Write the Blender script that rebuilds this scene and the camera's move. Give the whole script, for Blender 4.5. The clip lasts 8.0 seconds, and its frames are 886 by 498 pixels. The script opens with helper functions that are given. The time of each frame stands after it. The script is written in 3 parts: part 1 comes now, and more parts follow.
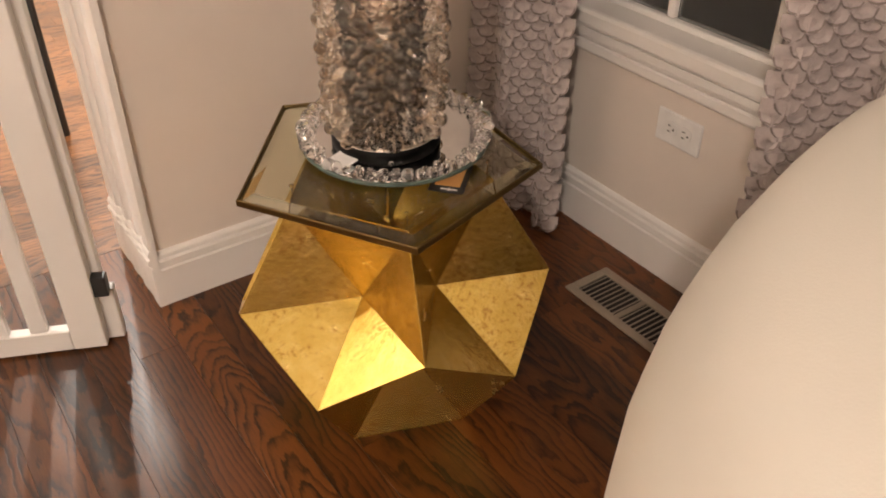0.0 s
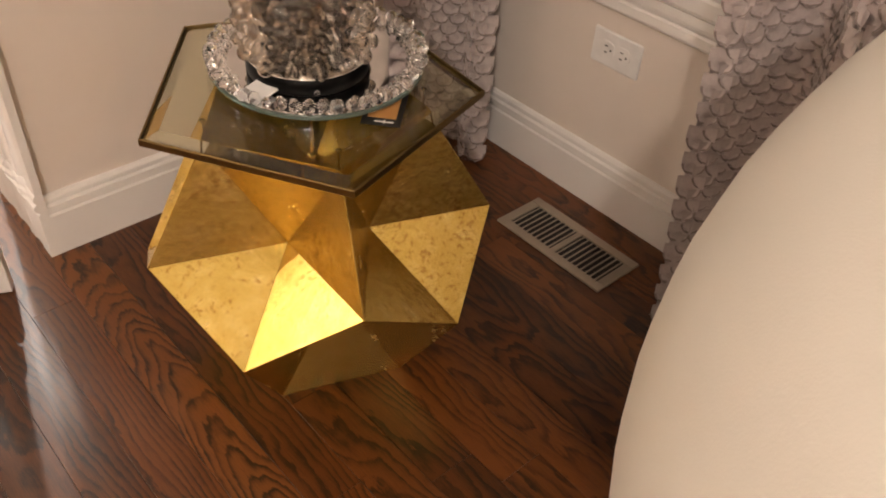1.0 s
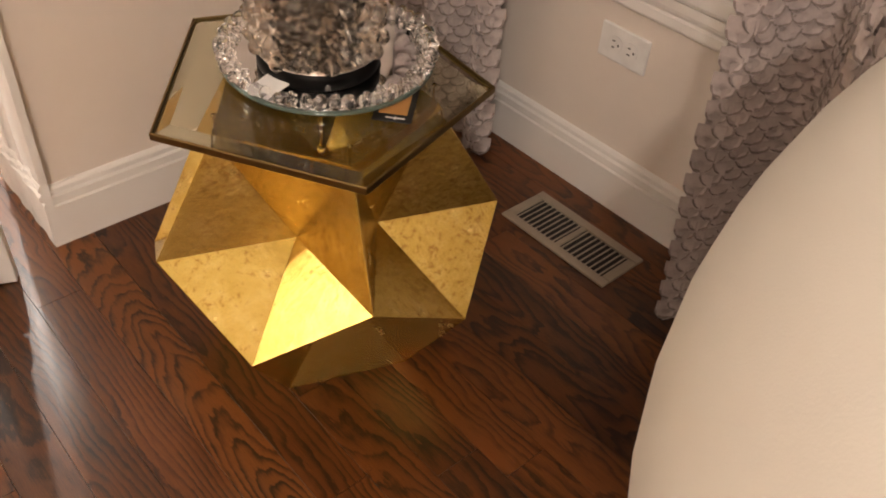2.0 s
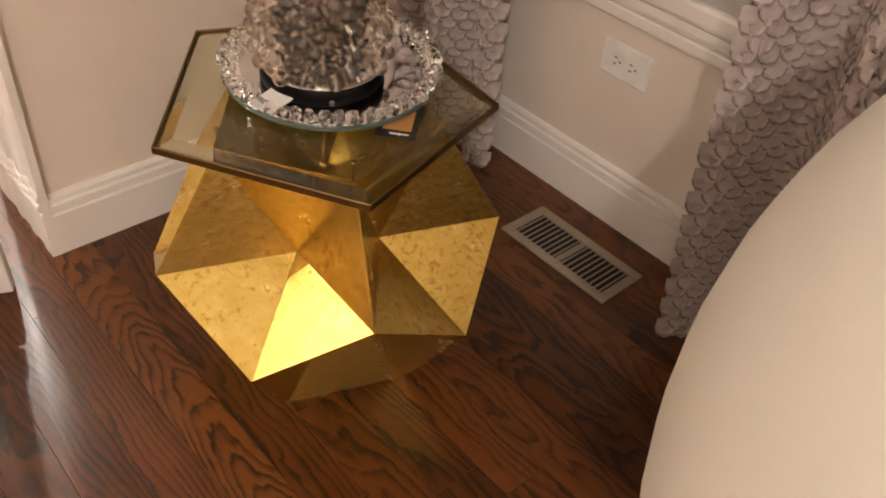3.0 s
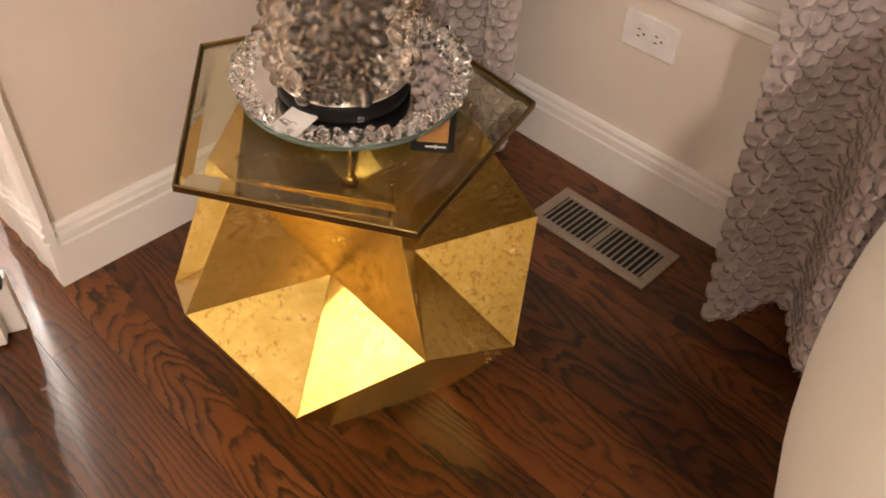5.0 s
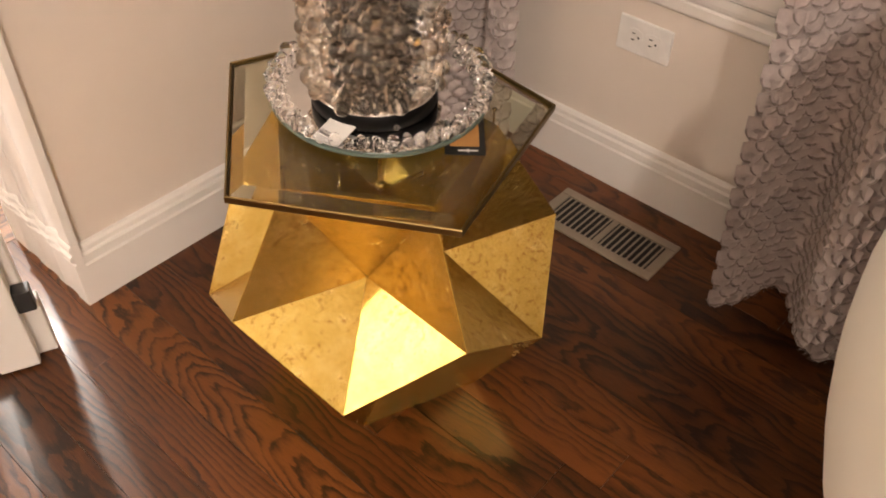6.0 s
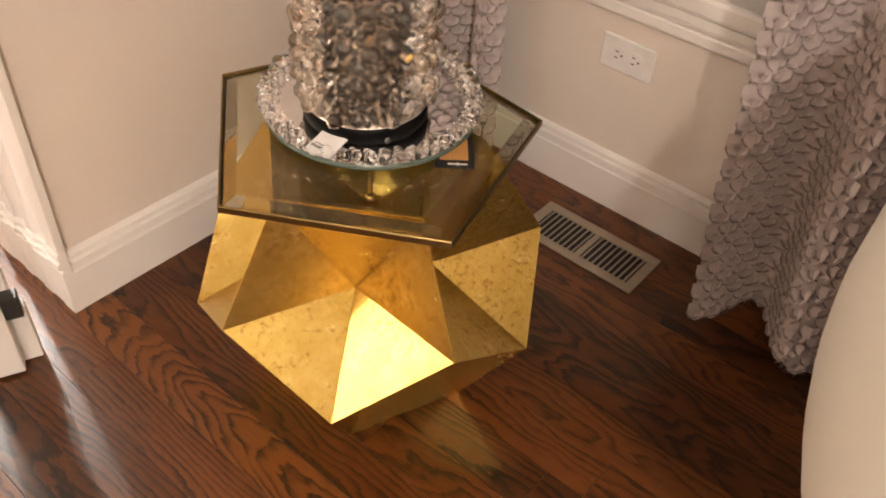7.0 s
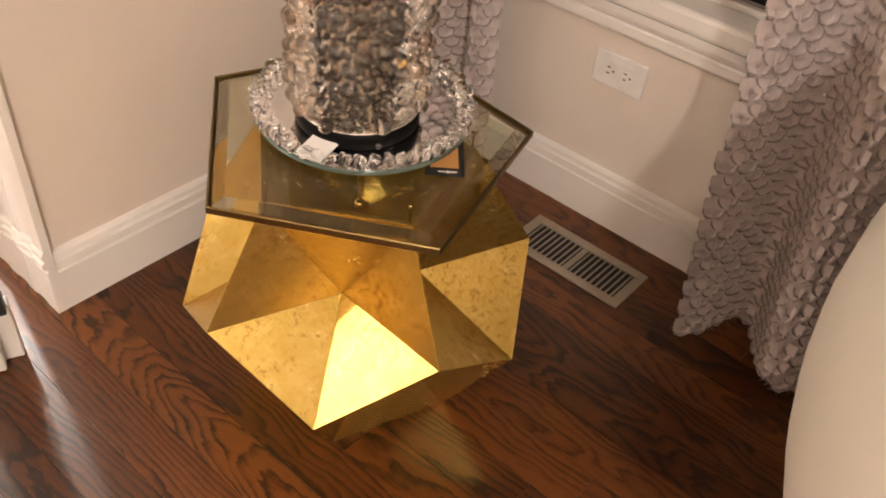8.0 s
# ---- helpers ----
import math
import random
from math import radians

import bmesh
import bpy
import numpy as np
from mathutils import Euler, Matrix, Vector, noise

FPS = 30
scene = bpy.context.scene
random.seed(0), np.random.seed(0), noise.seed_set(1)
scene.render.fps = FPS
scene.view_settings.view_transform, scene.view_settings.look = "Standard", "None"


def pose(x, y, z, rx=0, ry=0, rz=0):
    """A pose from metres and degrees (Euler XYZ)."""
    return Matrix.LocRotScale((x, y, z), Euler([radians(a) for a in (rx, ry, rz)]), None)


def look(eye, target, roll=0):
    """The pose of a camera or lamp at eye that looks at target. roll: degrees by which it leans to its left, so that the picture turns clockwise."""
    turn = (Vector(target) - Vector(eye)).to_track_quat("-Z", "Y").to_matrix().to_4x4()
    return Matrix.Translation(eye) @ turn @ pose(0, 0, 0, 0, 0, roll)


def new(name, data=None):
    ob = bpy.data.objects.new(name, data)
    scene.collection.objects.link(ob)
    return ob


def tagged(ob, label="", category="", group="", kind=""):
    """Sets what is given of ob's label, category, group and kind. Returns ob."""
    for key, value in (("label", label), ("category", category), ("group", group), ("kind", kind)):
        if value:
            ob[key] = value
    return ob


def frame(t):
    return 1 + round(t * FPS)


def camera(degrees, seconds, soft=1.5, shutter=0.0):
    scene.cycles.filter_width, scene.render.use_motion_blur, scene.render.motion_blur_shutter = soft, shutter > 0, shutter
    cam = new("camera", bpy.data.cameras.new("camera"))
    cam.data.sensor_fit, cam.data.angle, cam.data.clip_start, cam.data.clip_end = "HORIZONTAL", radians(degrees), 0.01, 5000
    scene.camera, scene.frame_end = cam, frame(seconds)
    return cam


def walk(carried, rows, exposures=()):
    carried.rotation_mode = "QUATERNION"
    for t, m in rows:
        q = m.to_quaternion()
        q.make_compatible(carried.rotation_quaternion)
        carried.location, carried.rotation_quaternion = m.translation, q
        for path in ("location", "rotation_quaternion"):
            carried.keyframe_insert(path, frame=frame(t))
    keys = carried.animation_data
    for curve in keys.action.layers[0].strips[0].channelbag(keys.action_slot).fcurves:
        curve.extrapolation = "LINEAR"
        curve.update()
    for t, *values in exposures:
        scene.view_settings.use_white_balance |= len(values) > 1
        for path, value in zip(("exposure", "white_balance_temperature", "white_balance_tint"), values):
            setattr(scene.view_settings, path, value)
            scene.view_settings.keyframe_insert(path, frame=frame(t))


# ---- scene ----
cam = camera(54.9, 8.0, 1.9)
PATH = [
    (0, (-1.292, -1.525, 1.165), (-0.358, -0.19, 0.005), 0.2),
    (0.5, (-1.285, -1.453, 1.133), (-0.27, -0.249, -0.099), 1.6),
    (1, (-1.265, -1.398, 1.111), (-0.214, -0.299, -0.188), 3.9),
    (1.5, (-1.272, -1.381, 1.116), (-0.231, -0.308, -0.211), 4.5),
    (3, (-1.278, -1.359, 1.126), (-0.21, -0.287, -0.181), 5.9),
    (3.5, (-1.247, -1.324, 1.113), (-0.185, -0.27, -0.214), 6.2),
    (4, (-1.211, -1.281, 1.125), (-0.176, -0.232, -0.227), 5.6),
    (4.5, (-1.207, -1.25, 1.113), (-0.196, -0.215, -0.267), 5.4),
    (5, (-1.257, -1.223, 1.136), (-0.217, -0.23, -0.254), 2.4),
    (6.5, (-1.383, -1.188, 1.168), (-0.245, -0.258, -0.188), 2.9),
    (7, (-1.386, -1.191, 1.177), (-0.226, -0.273, -0.169), 3.9),
    (7.5, (-1.404, -1.193, 1.18), (-0.213, -0.263, -0.132), 5.5),
    (8, (-1.39, -1.196, 1.168), (-0.195, -0.281, -0.149), 6.0),
]
EXPOSURES = [(0.0, -0.14), (1.5, -0.12), (3.5, -0.12), (4.5, 0.08), (5.2, 0.15), (6.5, 0.25), (8.0, 0.25)]
walk(cam, [(t, look(eye, target, roll)) for t, eye, target, roll in PATH], EXPOSURES)

# ---- light ----
world = bpy.data.worlds.new("night")
world.use_nodes = True
world.node_tree.nodes["Background"].inputs[0].default_value = (0.010, 0.010, 0.013, 1)
world.node_tree.nodes["Background"].inputs[1].default_value = 1.0
scene.world = world


def lamp(name, place, watts, radius, colour):
    data = bpy.data.lights.new(name, "POINT")
    data.shadow_soft_size, data.energy, data.color = radius, watts, colour
    ob = new(name, data)
    ob.location = place
    return ob


WARM = (1.0, 0.860, 0.740)
lamp("room_key_or_fill", (-2.95, -2.80, 2.50), 140, 0.07, WARM)
# weak fill added behind the key, no fitting of its own
lamp("room_key_or_fill", (-3.60, -3.40, 2.62), 26, 0.12, WARM)
# fill added overhead to lift the walls and the armchair
lamp("room_key_or_fill", (-0.90, -1.70, 2.62), 5, 0.12, WARM)
lamp("hall_ceiling_lamp", (-3.15, 1.50, 2.62), 88, 0.05, (1.0, 0.88, 0.74))
lamp("hall_pendant_lamp", (-0.50, 2.33, 2.35), 200, 0.035, (1.0, 0.93, 0.86))


# ---- materials ----
def nodes_of(name):
    m = bpy.data.materials.new(name)
    m.use_nodes = True
    nt = m.node_tree
    return m, nt, nt.nodes["Principled BSDF"]


def add(nt, kind, **values):
    n = nt.nodes.new(kind)
    for key, v in values.items():
        n.inputs[key.replace("_", " ")].default_value = v
    return n


def math_node(nt, op, a, b=None, c=None):
    n = nt.nodes.new("ShaderNodeMath")
    n.operation = op
    for i, v in enumerate((a, b, c)):
        if v is None:
            continue
        if isinstance(v, (int, float)):
            n.inputs[i].default_value = v
        else:
            nt.links.new(v, n.inputs[i])
    return n.outputs[0]


def ramp(nt, fac, stops):
    n = nt.nodes.new("ShaderNodeValToRGB")
    el = n.color_ramp.elements
    while len(el) < len(stops):
        el.new(0.5)
    for e, (p, c) in zip(el, stops):
        e.position, e.color = p, (*c, 1)
    nt.links.new(fac, n.inputs[0])
    return n.outputs[0]


def noise_of(nt, scale, detail=4.0, rough=0.55, vector=None, distortion=0.0):
    n = add(nt, "ShaderNodeTexNoise", Scale=scale, Detail=detail, Roughness=rough, Distortion=distortion)
    if vector is None:
        vector = nt.nodes.new("ShaderNodeTexCoord").outputs["Object"]
    nt.links.new(vector, n.inputs["Vector"])
    return n.outputs["Fac"]


def mapped(nt, scale, vector=None):
    n = nt.nodes.new("ShaderNodeMapping")
    n.inputs["Scale"].default_value = scale
    if vector is None:
        vector = nt.nodes.new("ShaderNodeTexCoord").outputs["Object"]
    nt.links.new(vector, n.inputs["Vector"])
    return n.outputs["Vector"]


def bumped(nt, b, height, strength, distance):
    n = add(nt, "ShaderNodeBump", Strength=strength, Distance=distance)
    nt.links.new(height, n.inputs["Height"])
    nt.links.new(n.outputs["Normal"], b.inputs["Normal"])


def painted(name, colour, rough, spread=0.06, grain=260.0, relief=0.15):
    """A painted or upholstered surface with large, faint unevenness and a fine grain."""
    m, nt, b = nodes_of(name)
    lo = tuple(c * (1 - spread) for c in colour)
    hi = tuple(min(1, c * (1 + spread)) for c in colour)
    nt.links.new(ramp(nt, noise_of(nt, 3.0, 6.0), ((0.3, lo), (0.7, hi))), b.inputs["Base Color"])
    r = nt.nodes.new("ShaderNodeMapRange")
    r.inputs["To Min"].default_value, r.inputs["To Max"].default_value = rough * 0.85, min(1, rough * 1.15)
    nt.links.new(noise_of(nt, 14.0), r.inputs["Value"])
    nt.links.new(r.outputs[0], b.inputs["Roughness"])
    bumped(nt, b, noise_of(nt, grain, 3.0), relief, 0.0015)
    return m


def plain(name, colour, rough=0.5, metal=0.0, grain=120.0, relief=0.05):
    m, nt, b = nodes_of(name)
    b.inputs["Metallic"].default_value = metal
    nt.links.new(ramp(nt, noise_of(nt, 25.0), ((0.3, tuple(c * 0.88 for c in colour)), (0.7, colour))), b.inputs["Base Color"])
    b.inputs["Roughness"].default_value = rough
    bumped(nt, b, noise_of(nt, grain), relief, 0.001)
    return m


def gold_leaf():
    m, nt, b = nodes_of("gold_leaf")
    b.inputs["Metallic"].default_value = 0.93
    co = nt.nodes.new("ShaderNodeTexCoord").outputs["Object"]
    patch = noise_of(nt, 20.0, 7.0, 0.72, co)
    speck = noise_of(nt, 105.0, 5.0, 0.7, co)
    cloud = noise_of(nt, 5.0, 3.0, 0.5, co)
    base = ramp(nt, patch, ((0.25, (0.60, 0.405, 0.085)), (0.5, (0.70, 0.490, 0.130)), (0.75, (0.83, 0.615, 0.23))))
    worn = ramp(nt, math_node(nt, "ADD", speck, math_node(nt, "MULTIPLY", math_node(nt, "SUBTRACT", cloud, 0.5), 0.35)), ((0.59, (0, 0, 0)), (0.635, (1, 1, 1))))
    mix = nt.nodes.new("ShaderNodeMix")
    mix.data_type = "RGBA"
    nt.links.new(math_node(nt, "MULTIPLY", worn, 0.62), mix.inputs["Factor"])
    nt.links.new(base, mix.inputs["A"])
    mix.inputs["B"].default_value = (0.36, 0.17, 0.035, 1)
    nt.links.new(mix.outputs["Result"], b.inputs["Base Color"])
    r = nt.nodes.new("ShaderNodeMapRange")
    r.inputs["To Min"].default_value, r.inputs["To Max"].default_value = 0.21, 0.31
    nt.links.new(patch, r.inputs["Value"])
    nt.links.new(r.outputs[0], b.inputs["Roughness"])
    grain = noise_of(nt, 95.0, 4.0, 0.7, co)
    bumped(nt, b, math_node(nt, "ADD", math_node(nt, "MULTIPLY", speck, 0.8), math_node(nt, "ADD", grain, math_node(nt, "MULTIPLY", patch, 0.25))), 0.30, 0.0022)
    return m


def oak(name, tint, along, figure=None):
    """Stained oak board cut flat from a tapering log: nested cathedral rings, pores and a shade of its own for each board.
    along: 0 for x, 1 for y. figure: (heart across, apex along) for a board with one known figure."""
    m, nt, b = nodes_of(name)
    rnd = nt.nodes.new("ShaderNodeObjectInfo").outputs["Random"]
    co = nt.nodes.new("ShaderNodeTexCoord").outputs["Object"]
    sep = nt.nodes.new("ShaderNodeSeparateXYZ")
    nt.links.new(co, sep.inputs[0])
    length, across = (sep.outputs[1], sep.outputs[0]) if along else (sep.outputs[0], sep.outputs[1])

    def lot(k):
        return math_node(nt, "FRACT", math_node(nt, "MULTIPLY", rnd, k))

    def field(a_scale, l_scale, seed, detail, rough):
        v = nt.nodes.new("ShaderNodeCombineXYZ")
        nt.links.new(math_node(nt, "MULTIPLY_ADD", across, a_scale, math_node(nt, "MULTIPLY", rnd, seed)), v.inputs[0])
        nt.links.new(math_node(nt, "MULTIPLY", length, l_scale), v.inputs[1])
        return noise_of(nt, 1.0, detail, rough, v.outputs[0])

    warp = field(16.0, 5.0, 310.0, 3.0, 0.5)
    drift = field(5.0, 1.7, 170.0, 2.0, 0.5)
    ragged = field(240.0, 60.0, 90.0, 4.0, 0.65)
    if figure:
        high = math_node(nt, "MULTIPLY_ADD", length, 0.17, 0.085 - 0.17 * figure[1])
        side = math_node(nt, "SUBTRACT", across, figure[0])
    else:
        side = math_node(nt, "SUBTRACT", across, math_node(nt, "MULTIPLY_ADD", lot(17.31), 0.15, -0.075))
        slope = math_node(nt, "MULTIPLY_ADD", lot(91.7), 0.22, -0.11)
        high = math_node(nt, "ADD", math_node(nt, "MULTIPLY", length, slope), math_node(nt, "MULTIPLY_ADD", lot(43.1), 0.10, 0.04))
    high = math_node(nt, "ADD", high, math_node(nt, "MULTIPLY_ADD", warp, 0.044, math_node(nt, "MULTIPLY_ADD", drift, 0.05, -0.04)))
    radius = math_node(nt, "SQRT", math_node(nt, "ADD", math_node(nt, "MULTIPLY", side, side), math_node(nt, "MULTIPLY", high, high)))
    f = math_node(nt, "MULTIPLY_ADD", radius, 118.0, math_node(nt, "MULTIPLY", ragged, 0.60))
    saw = math_node(nt, "FRACT", f)
    rise = math_node(nt, "POWER", saw, 3.0)
    drop = math_node(nt, "MINIMUM", math_node(nt, "MULTIPLY", math_node(nt, "SUBTRACT", 1.0, saw), 6.0), 1.0)
    heavy = math_node(nt, "MULTIPLY_ADD", field(30.0, 7.0, 57.0, 3.0, 0.6), 2.6, -0.45)
    ring = math_node(nt, "MULTIPLY", math_node(nt, "MULTIPLY", rise, drop), math_node(nt, "MAXIMUM", heavy, 0.12))
    pores = field(900.0, 26.0, 900.0, 3.0, 0.65)
    blot = field(9.0, 2.0, 210.0, 4.0, 0.55)
    fac = math_node(nt, "ADD", math_node(nt, "MULTIPLY", ring, 1.15 if figure else 0.78),
                    math_node(nt, "ADD", math_node(nt, "MULTIPLY", math_node(nt, "SUBTRACT", pores, 0.5), 0.62), math_node(nt, "MULTIPLY", math_node(nt, "SUBTRACT", blot, 0.5), 0.75)))
    fac = math_node(nt, "ADD", fac, math_node(nt, "MULTIPLY_ADD", lot(5.3), 0.30, 0.02) if not figure else 0.02)
    col = ramp(nt, fac, ((0.0, tuple(c * 1.55 for c in tint)), (0.28, tuple(c * 0.85 for c in tint)), (0.55, tuple(c * 0.30 for c in tint)), (0.85, tuple(c * 0.09 for c in tint))))
    nt.links.new(col, b.inputs["Base Color"])
    b.inputs["Roughness"].default_value = 0.36
    b.inputs["Specular IOR Level"].default_value = 0.34
    b.inputs["Coat Weight"].default_value = 0.20
    rough = nt.nodes.new("ShaderNodeMapRange")
    rough.inputs["To Min"].default_value, rough.inputs["To Max"].default_value = 0.07, 0.15
    nt.links.new(field(22.0, 9.0, 33.0, 4.0, 0.6), rough.inputs["Value"])
    nt.links.new(rough.outputs[0], b.inputs["Coat Roughness"])
    bumped(nt, b, math_node(nt, "SUBTRACT", 1.0, fac), 0.25, 0.0009)
    return m


def glass(name, colour, rough=0.0, ior=1.5):
    m, nt, b = nodes_of(name)
    b.inputs["Base Color"].default_value = (*colour, 1)
    b.inputs["Transmission Weight"].default_value = 1.0
    b.inputs["Roughness"].default_value = rough
    b.inputs["IOR"].default_value = ior
    return m


def cut_crystal():
    """Faceted and round crystals, clear to smoky from bead to bead."""
    m, nt, b = nodes_of("lamp_crystal")
    tone = math_node(nt, "FRACT", math_node(nt, "ADD", nt.nodes.new("ShaderNodeObjectInfo").outputs["Random"], nt.nodes.new("ShaderNodeNewGeometry").outputs["Random Per Island"]))
    nt.links.new(ramp(nt, tone, ((0.0, (0.72, 0.63, 0.53)), (0.5, (0.93, 0.88, 0.82)), (1.0, (0.99, 0.98, 0.96)))), b.inputs["Base Color"])
    b.inputs["Transmission Weight"].default_value = 1.0
    b.inputs["Roughness"].default_value = 0.0
    b.inputs["IOR"].default_value = 1.62
    return m


def crystal_core():
    """The added silvered inner tube, mottled light and dark for sparkle through the crystals."""
    m, nt, b = nodes_of("crystal_core")
    co = nt.nodes.new("ShaderNodeTexCoord").outputs["Object"]
    v = noise_of(nt, 85.0, 3.0, 0.6, co)
    nt.links.new(ramp(nt, v, ((0.35, (0.50, 0.405, 0.320)), (0.65, (0.94, 0.88, 0.80)))), b.inputs["Base Color"])
    b.inputs["Metallic"].default_value = 0.80
    b.inputs["Roughness"].default_value = 0.08
    bumped(nt, b, noise_of(nt, 220.0, 2.0, 0.5, co), 0.35, 0.0012)
    return m


def woven(name, dark, light):
    m, nt, b = nodes_of(name)
    co = nt.nodes.new("ShaderNodeTexCoord").outputs["Object"]
    big = noise_of(nt, 30.0, 4.0, 0.6, co)
    nt.links.new(ramp(nt, big, ((0.25, dark), (0.75, light))), b.inputs["Base Color"])
    b.inputs["Roughness"].default_value = 0.55
    b.inputs["Sheen Weight"].default_value = 0.5
    b.inputs["Sheen Roughness"].default_value = 0.4
    bumped(nt, b, noise_of(nt, 700.0, 3.0, 0.6, co), 0.5, 0.0015)
    return m


M_WALL = painted("wall_paint", (0.77, 0.69, 0.62), 0.75, 0.04)
M_TRIM = painted("trim_paint", (0.84, 0.81, 0.78), 0.32, 0.03, 60.0, 0.10)
M_CEIL = painted("ceiling_paint", (0.86, 0.84, 0.81), 0.8, 0.03)
M_GATE = painted("gate_paint", (0.82, 0.80, 0.77), 0.38, 0.03, 80.0, 0.10)
M_LEATHER = painted("cream_leather", (0.68, 0.645, 0.575), 0.46, 0.03, 420.0, 0.10)
M_GOLD = gold_leaf()
M_OAK = oak("dark_oak", (0.093, 0.0285, 0.0056), 1)
M_OAK_FIGURED = oak("figured_oak", (0.104, 0.0345, 0.0074), 1, (0.010, 0.130))
M_OAK_HALL = oak("amber_oak", (0.185, 0.080, 0.028), 0)
M_SUB = plain("subfloor", (0.03, 0.018, 0.012), 0.9)
M_BRASS = plain("aged_brass", (0.26, 0.18, 0.07), 0.34, 1.0, 90.0, 0.15)
M_BRASS_BRIGHT = plain("bright_brass", (0.85, 0.62, 0.22), 0.18, 1.0)
M_SMOKE = glass("smoked_glass", (0.93, 0.905, 0.68))
M_CRYSTAL = glass("clear_crystal", (0.99, 0.98, 0.97), 0.0, 1.54)
M_EDGE = plain("tray_edge_glass", (0.10, 0.135, 0.118), 0.08)
M_PANE = glass("window_glass", (0.95, 0.97, 0.96), 0.0, 1.3)
M_MIRROR = plain("mirror_silver", (0.90, 0.90, 0.90), 0.02, 1.0, 5.0, 0.0)
M_CORE = crystal_core()
M_LAMP_BEAD = cut_crystal()
M_CHROME = plain("chrome", (0.85, 0.84, 0.82), 0.08, 1.0)
M_BLACK = plain("black_gloss", (0.004, 0.004, 0.004), 0.42)
M_BLACK.node_tree.nodes["Principled BSDF"].inputs["Specular IOR Level"].default_value = 0.12
M_BLACK_METAL = plain("black_metal", (0.02, 0.019, 0.018), 0.4)
M_PAPER = plain("white_paper", (0.82, 0.80, 0.78), 0.6)
M_INK = plain("grey_ink", (0.25, 0.24, 0.24), 0.7)
M_ORANGE = plain("gold_card", (0.55, 0.28, 0.09), 0.45)
M_CARD = plain("black_card", (0.015, 0.014, 0.013), 0.4)
M_PLASTIC = plain("white_plastic", (0.88, 0.86, 0.84), 0.3)
M_VENT = plain("tan_vent_enamel", (0.30, 0.245, 0.185), 0.4, 0.0, 60.0, 0.1)
M_DARK = plain("unlit_black", (0.012, 0.010, 0.009), 0.8)
M_CLOTH = woven("curtain_fabric", (0.34, 0.285, 0.275), (0.60, 0.525, 0.505))
# darker tone of the curtain fabric for the flaps' edges
M_CLOTH_EDGE = woven("curtain_edge", (0.16, 0.128, 0.116), (0.31, 0.255, 0.235))


# ---- mesh helpers ----
def finish(name, bm, material, smooth=False):
    me = bpy.data.meshes.new(name)
    bm.normal_update()
    bm.to_mesh(me)
    bm.free()
    me.materials.append(material)
    if smooth:
        for p in me.polygons:
            p.use_smooth = True
    return me


def thing(name, place, label, category, group="", kind=""):
    ob = new(name)
    ob.empty_display_size = 0.05
    ob.matrix_basis = Matrix.Translation(place)
    return tagged(ob, label, category, group, kind)


def hang(ob, parent):
    """Parents ob and keeps it where it is in the world."""
    m = Matrix.Identity(4)
    up = parent
    while up is not None:
        m = up.matrix_basis @ m if up.parent is None else up.matrix_parent_inverse @ up.matrix_basis @ m
        up = up.parent
    ob.parent = parent
    ob.matrix_parent_inverse = m.inverted()
    return ob


def part(name, bm, material, parent=None, label="", smooth=False):
    ob = new(name, finish(name, bm, material, smooth))
    if parent is not None:
        hang(ob, parent)
    if label:
        ob["label"] = label
    return ob


def piece(name, mesh, m, parent):
    """One of many alike pieces on shared mesh data."""
    ob = new(name, mesh)
    hang(ob, parent)
    ob.matrix_basis = m
    return ob


def box(lo, hi, bevel=0.0, segments=2, bm=None):
    bm = bm or bmesh.new()
    c = [(a + b) / 2 for a, b in zip(lo, hi)]
    s = [abs(b - a) for a, b in zip(lo, hi)]
    made = bmesh.ops.create_cube(bm, size=1.0, matrix=Matrix.LocRotScale(c, None, s))
    if bevel:
        edges = {e for v in made["verts"] for e in v.link_edges}
        bmesh.ops.bevel(bm, geom=list(edges), offset=bevel, segments=segments, affect="EDGES", profile=0.5)
    return bm


def prism(points, z0, z1, bm=None):
    """An upright prism over a plan outline, counter-clockwise."""
    bm = bm or bmesh.new()
    lo = [bm.verts.new((x, y, z0)) for x, y in points]
    hi = [bm.verts.new((x, y, z1)) for x, y in points]
    n = len(points)
    bm.faces.new(hi)
    bm.faces.new(lo[::-1])
    for i in range(n):
        bm.faces.new((lo[i], lo[(i + 1) % n], hi[(i + 1) % n], hi[i]))
    return bm


def sweep(profile, start, end, out, bm=None):
    """A moulding: the profile of (distance out from the wall, height) drawn from start to end in plan."""
    bm = bm or bmesh.new()
    rings = []
    for p in (start, end):
        rings.append([bm.verts.new((p[0] + out[0] * d, p[1] + out[1] * d, h)) for d, h in profile])
    n = len(profile)
    for i in range(n):
        bm.faces.new((rings[0][i], rings[0][(i + 1) % n], rings[1][(i + 1) % n], rings[1][i]))
    bm.faces.new(rings[0][::-1])
    bm.faces.new(rings[1])
    bmesh.ops.recalc_face_normals(bm, faces=bm.faces[:])
    return bm


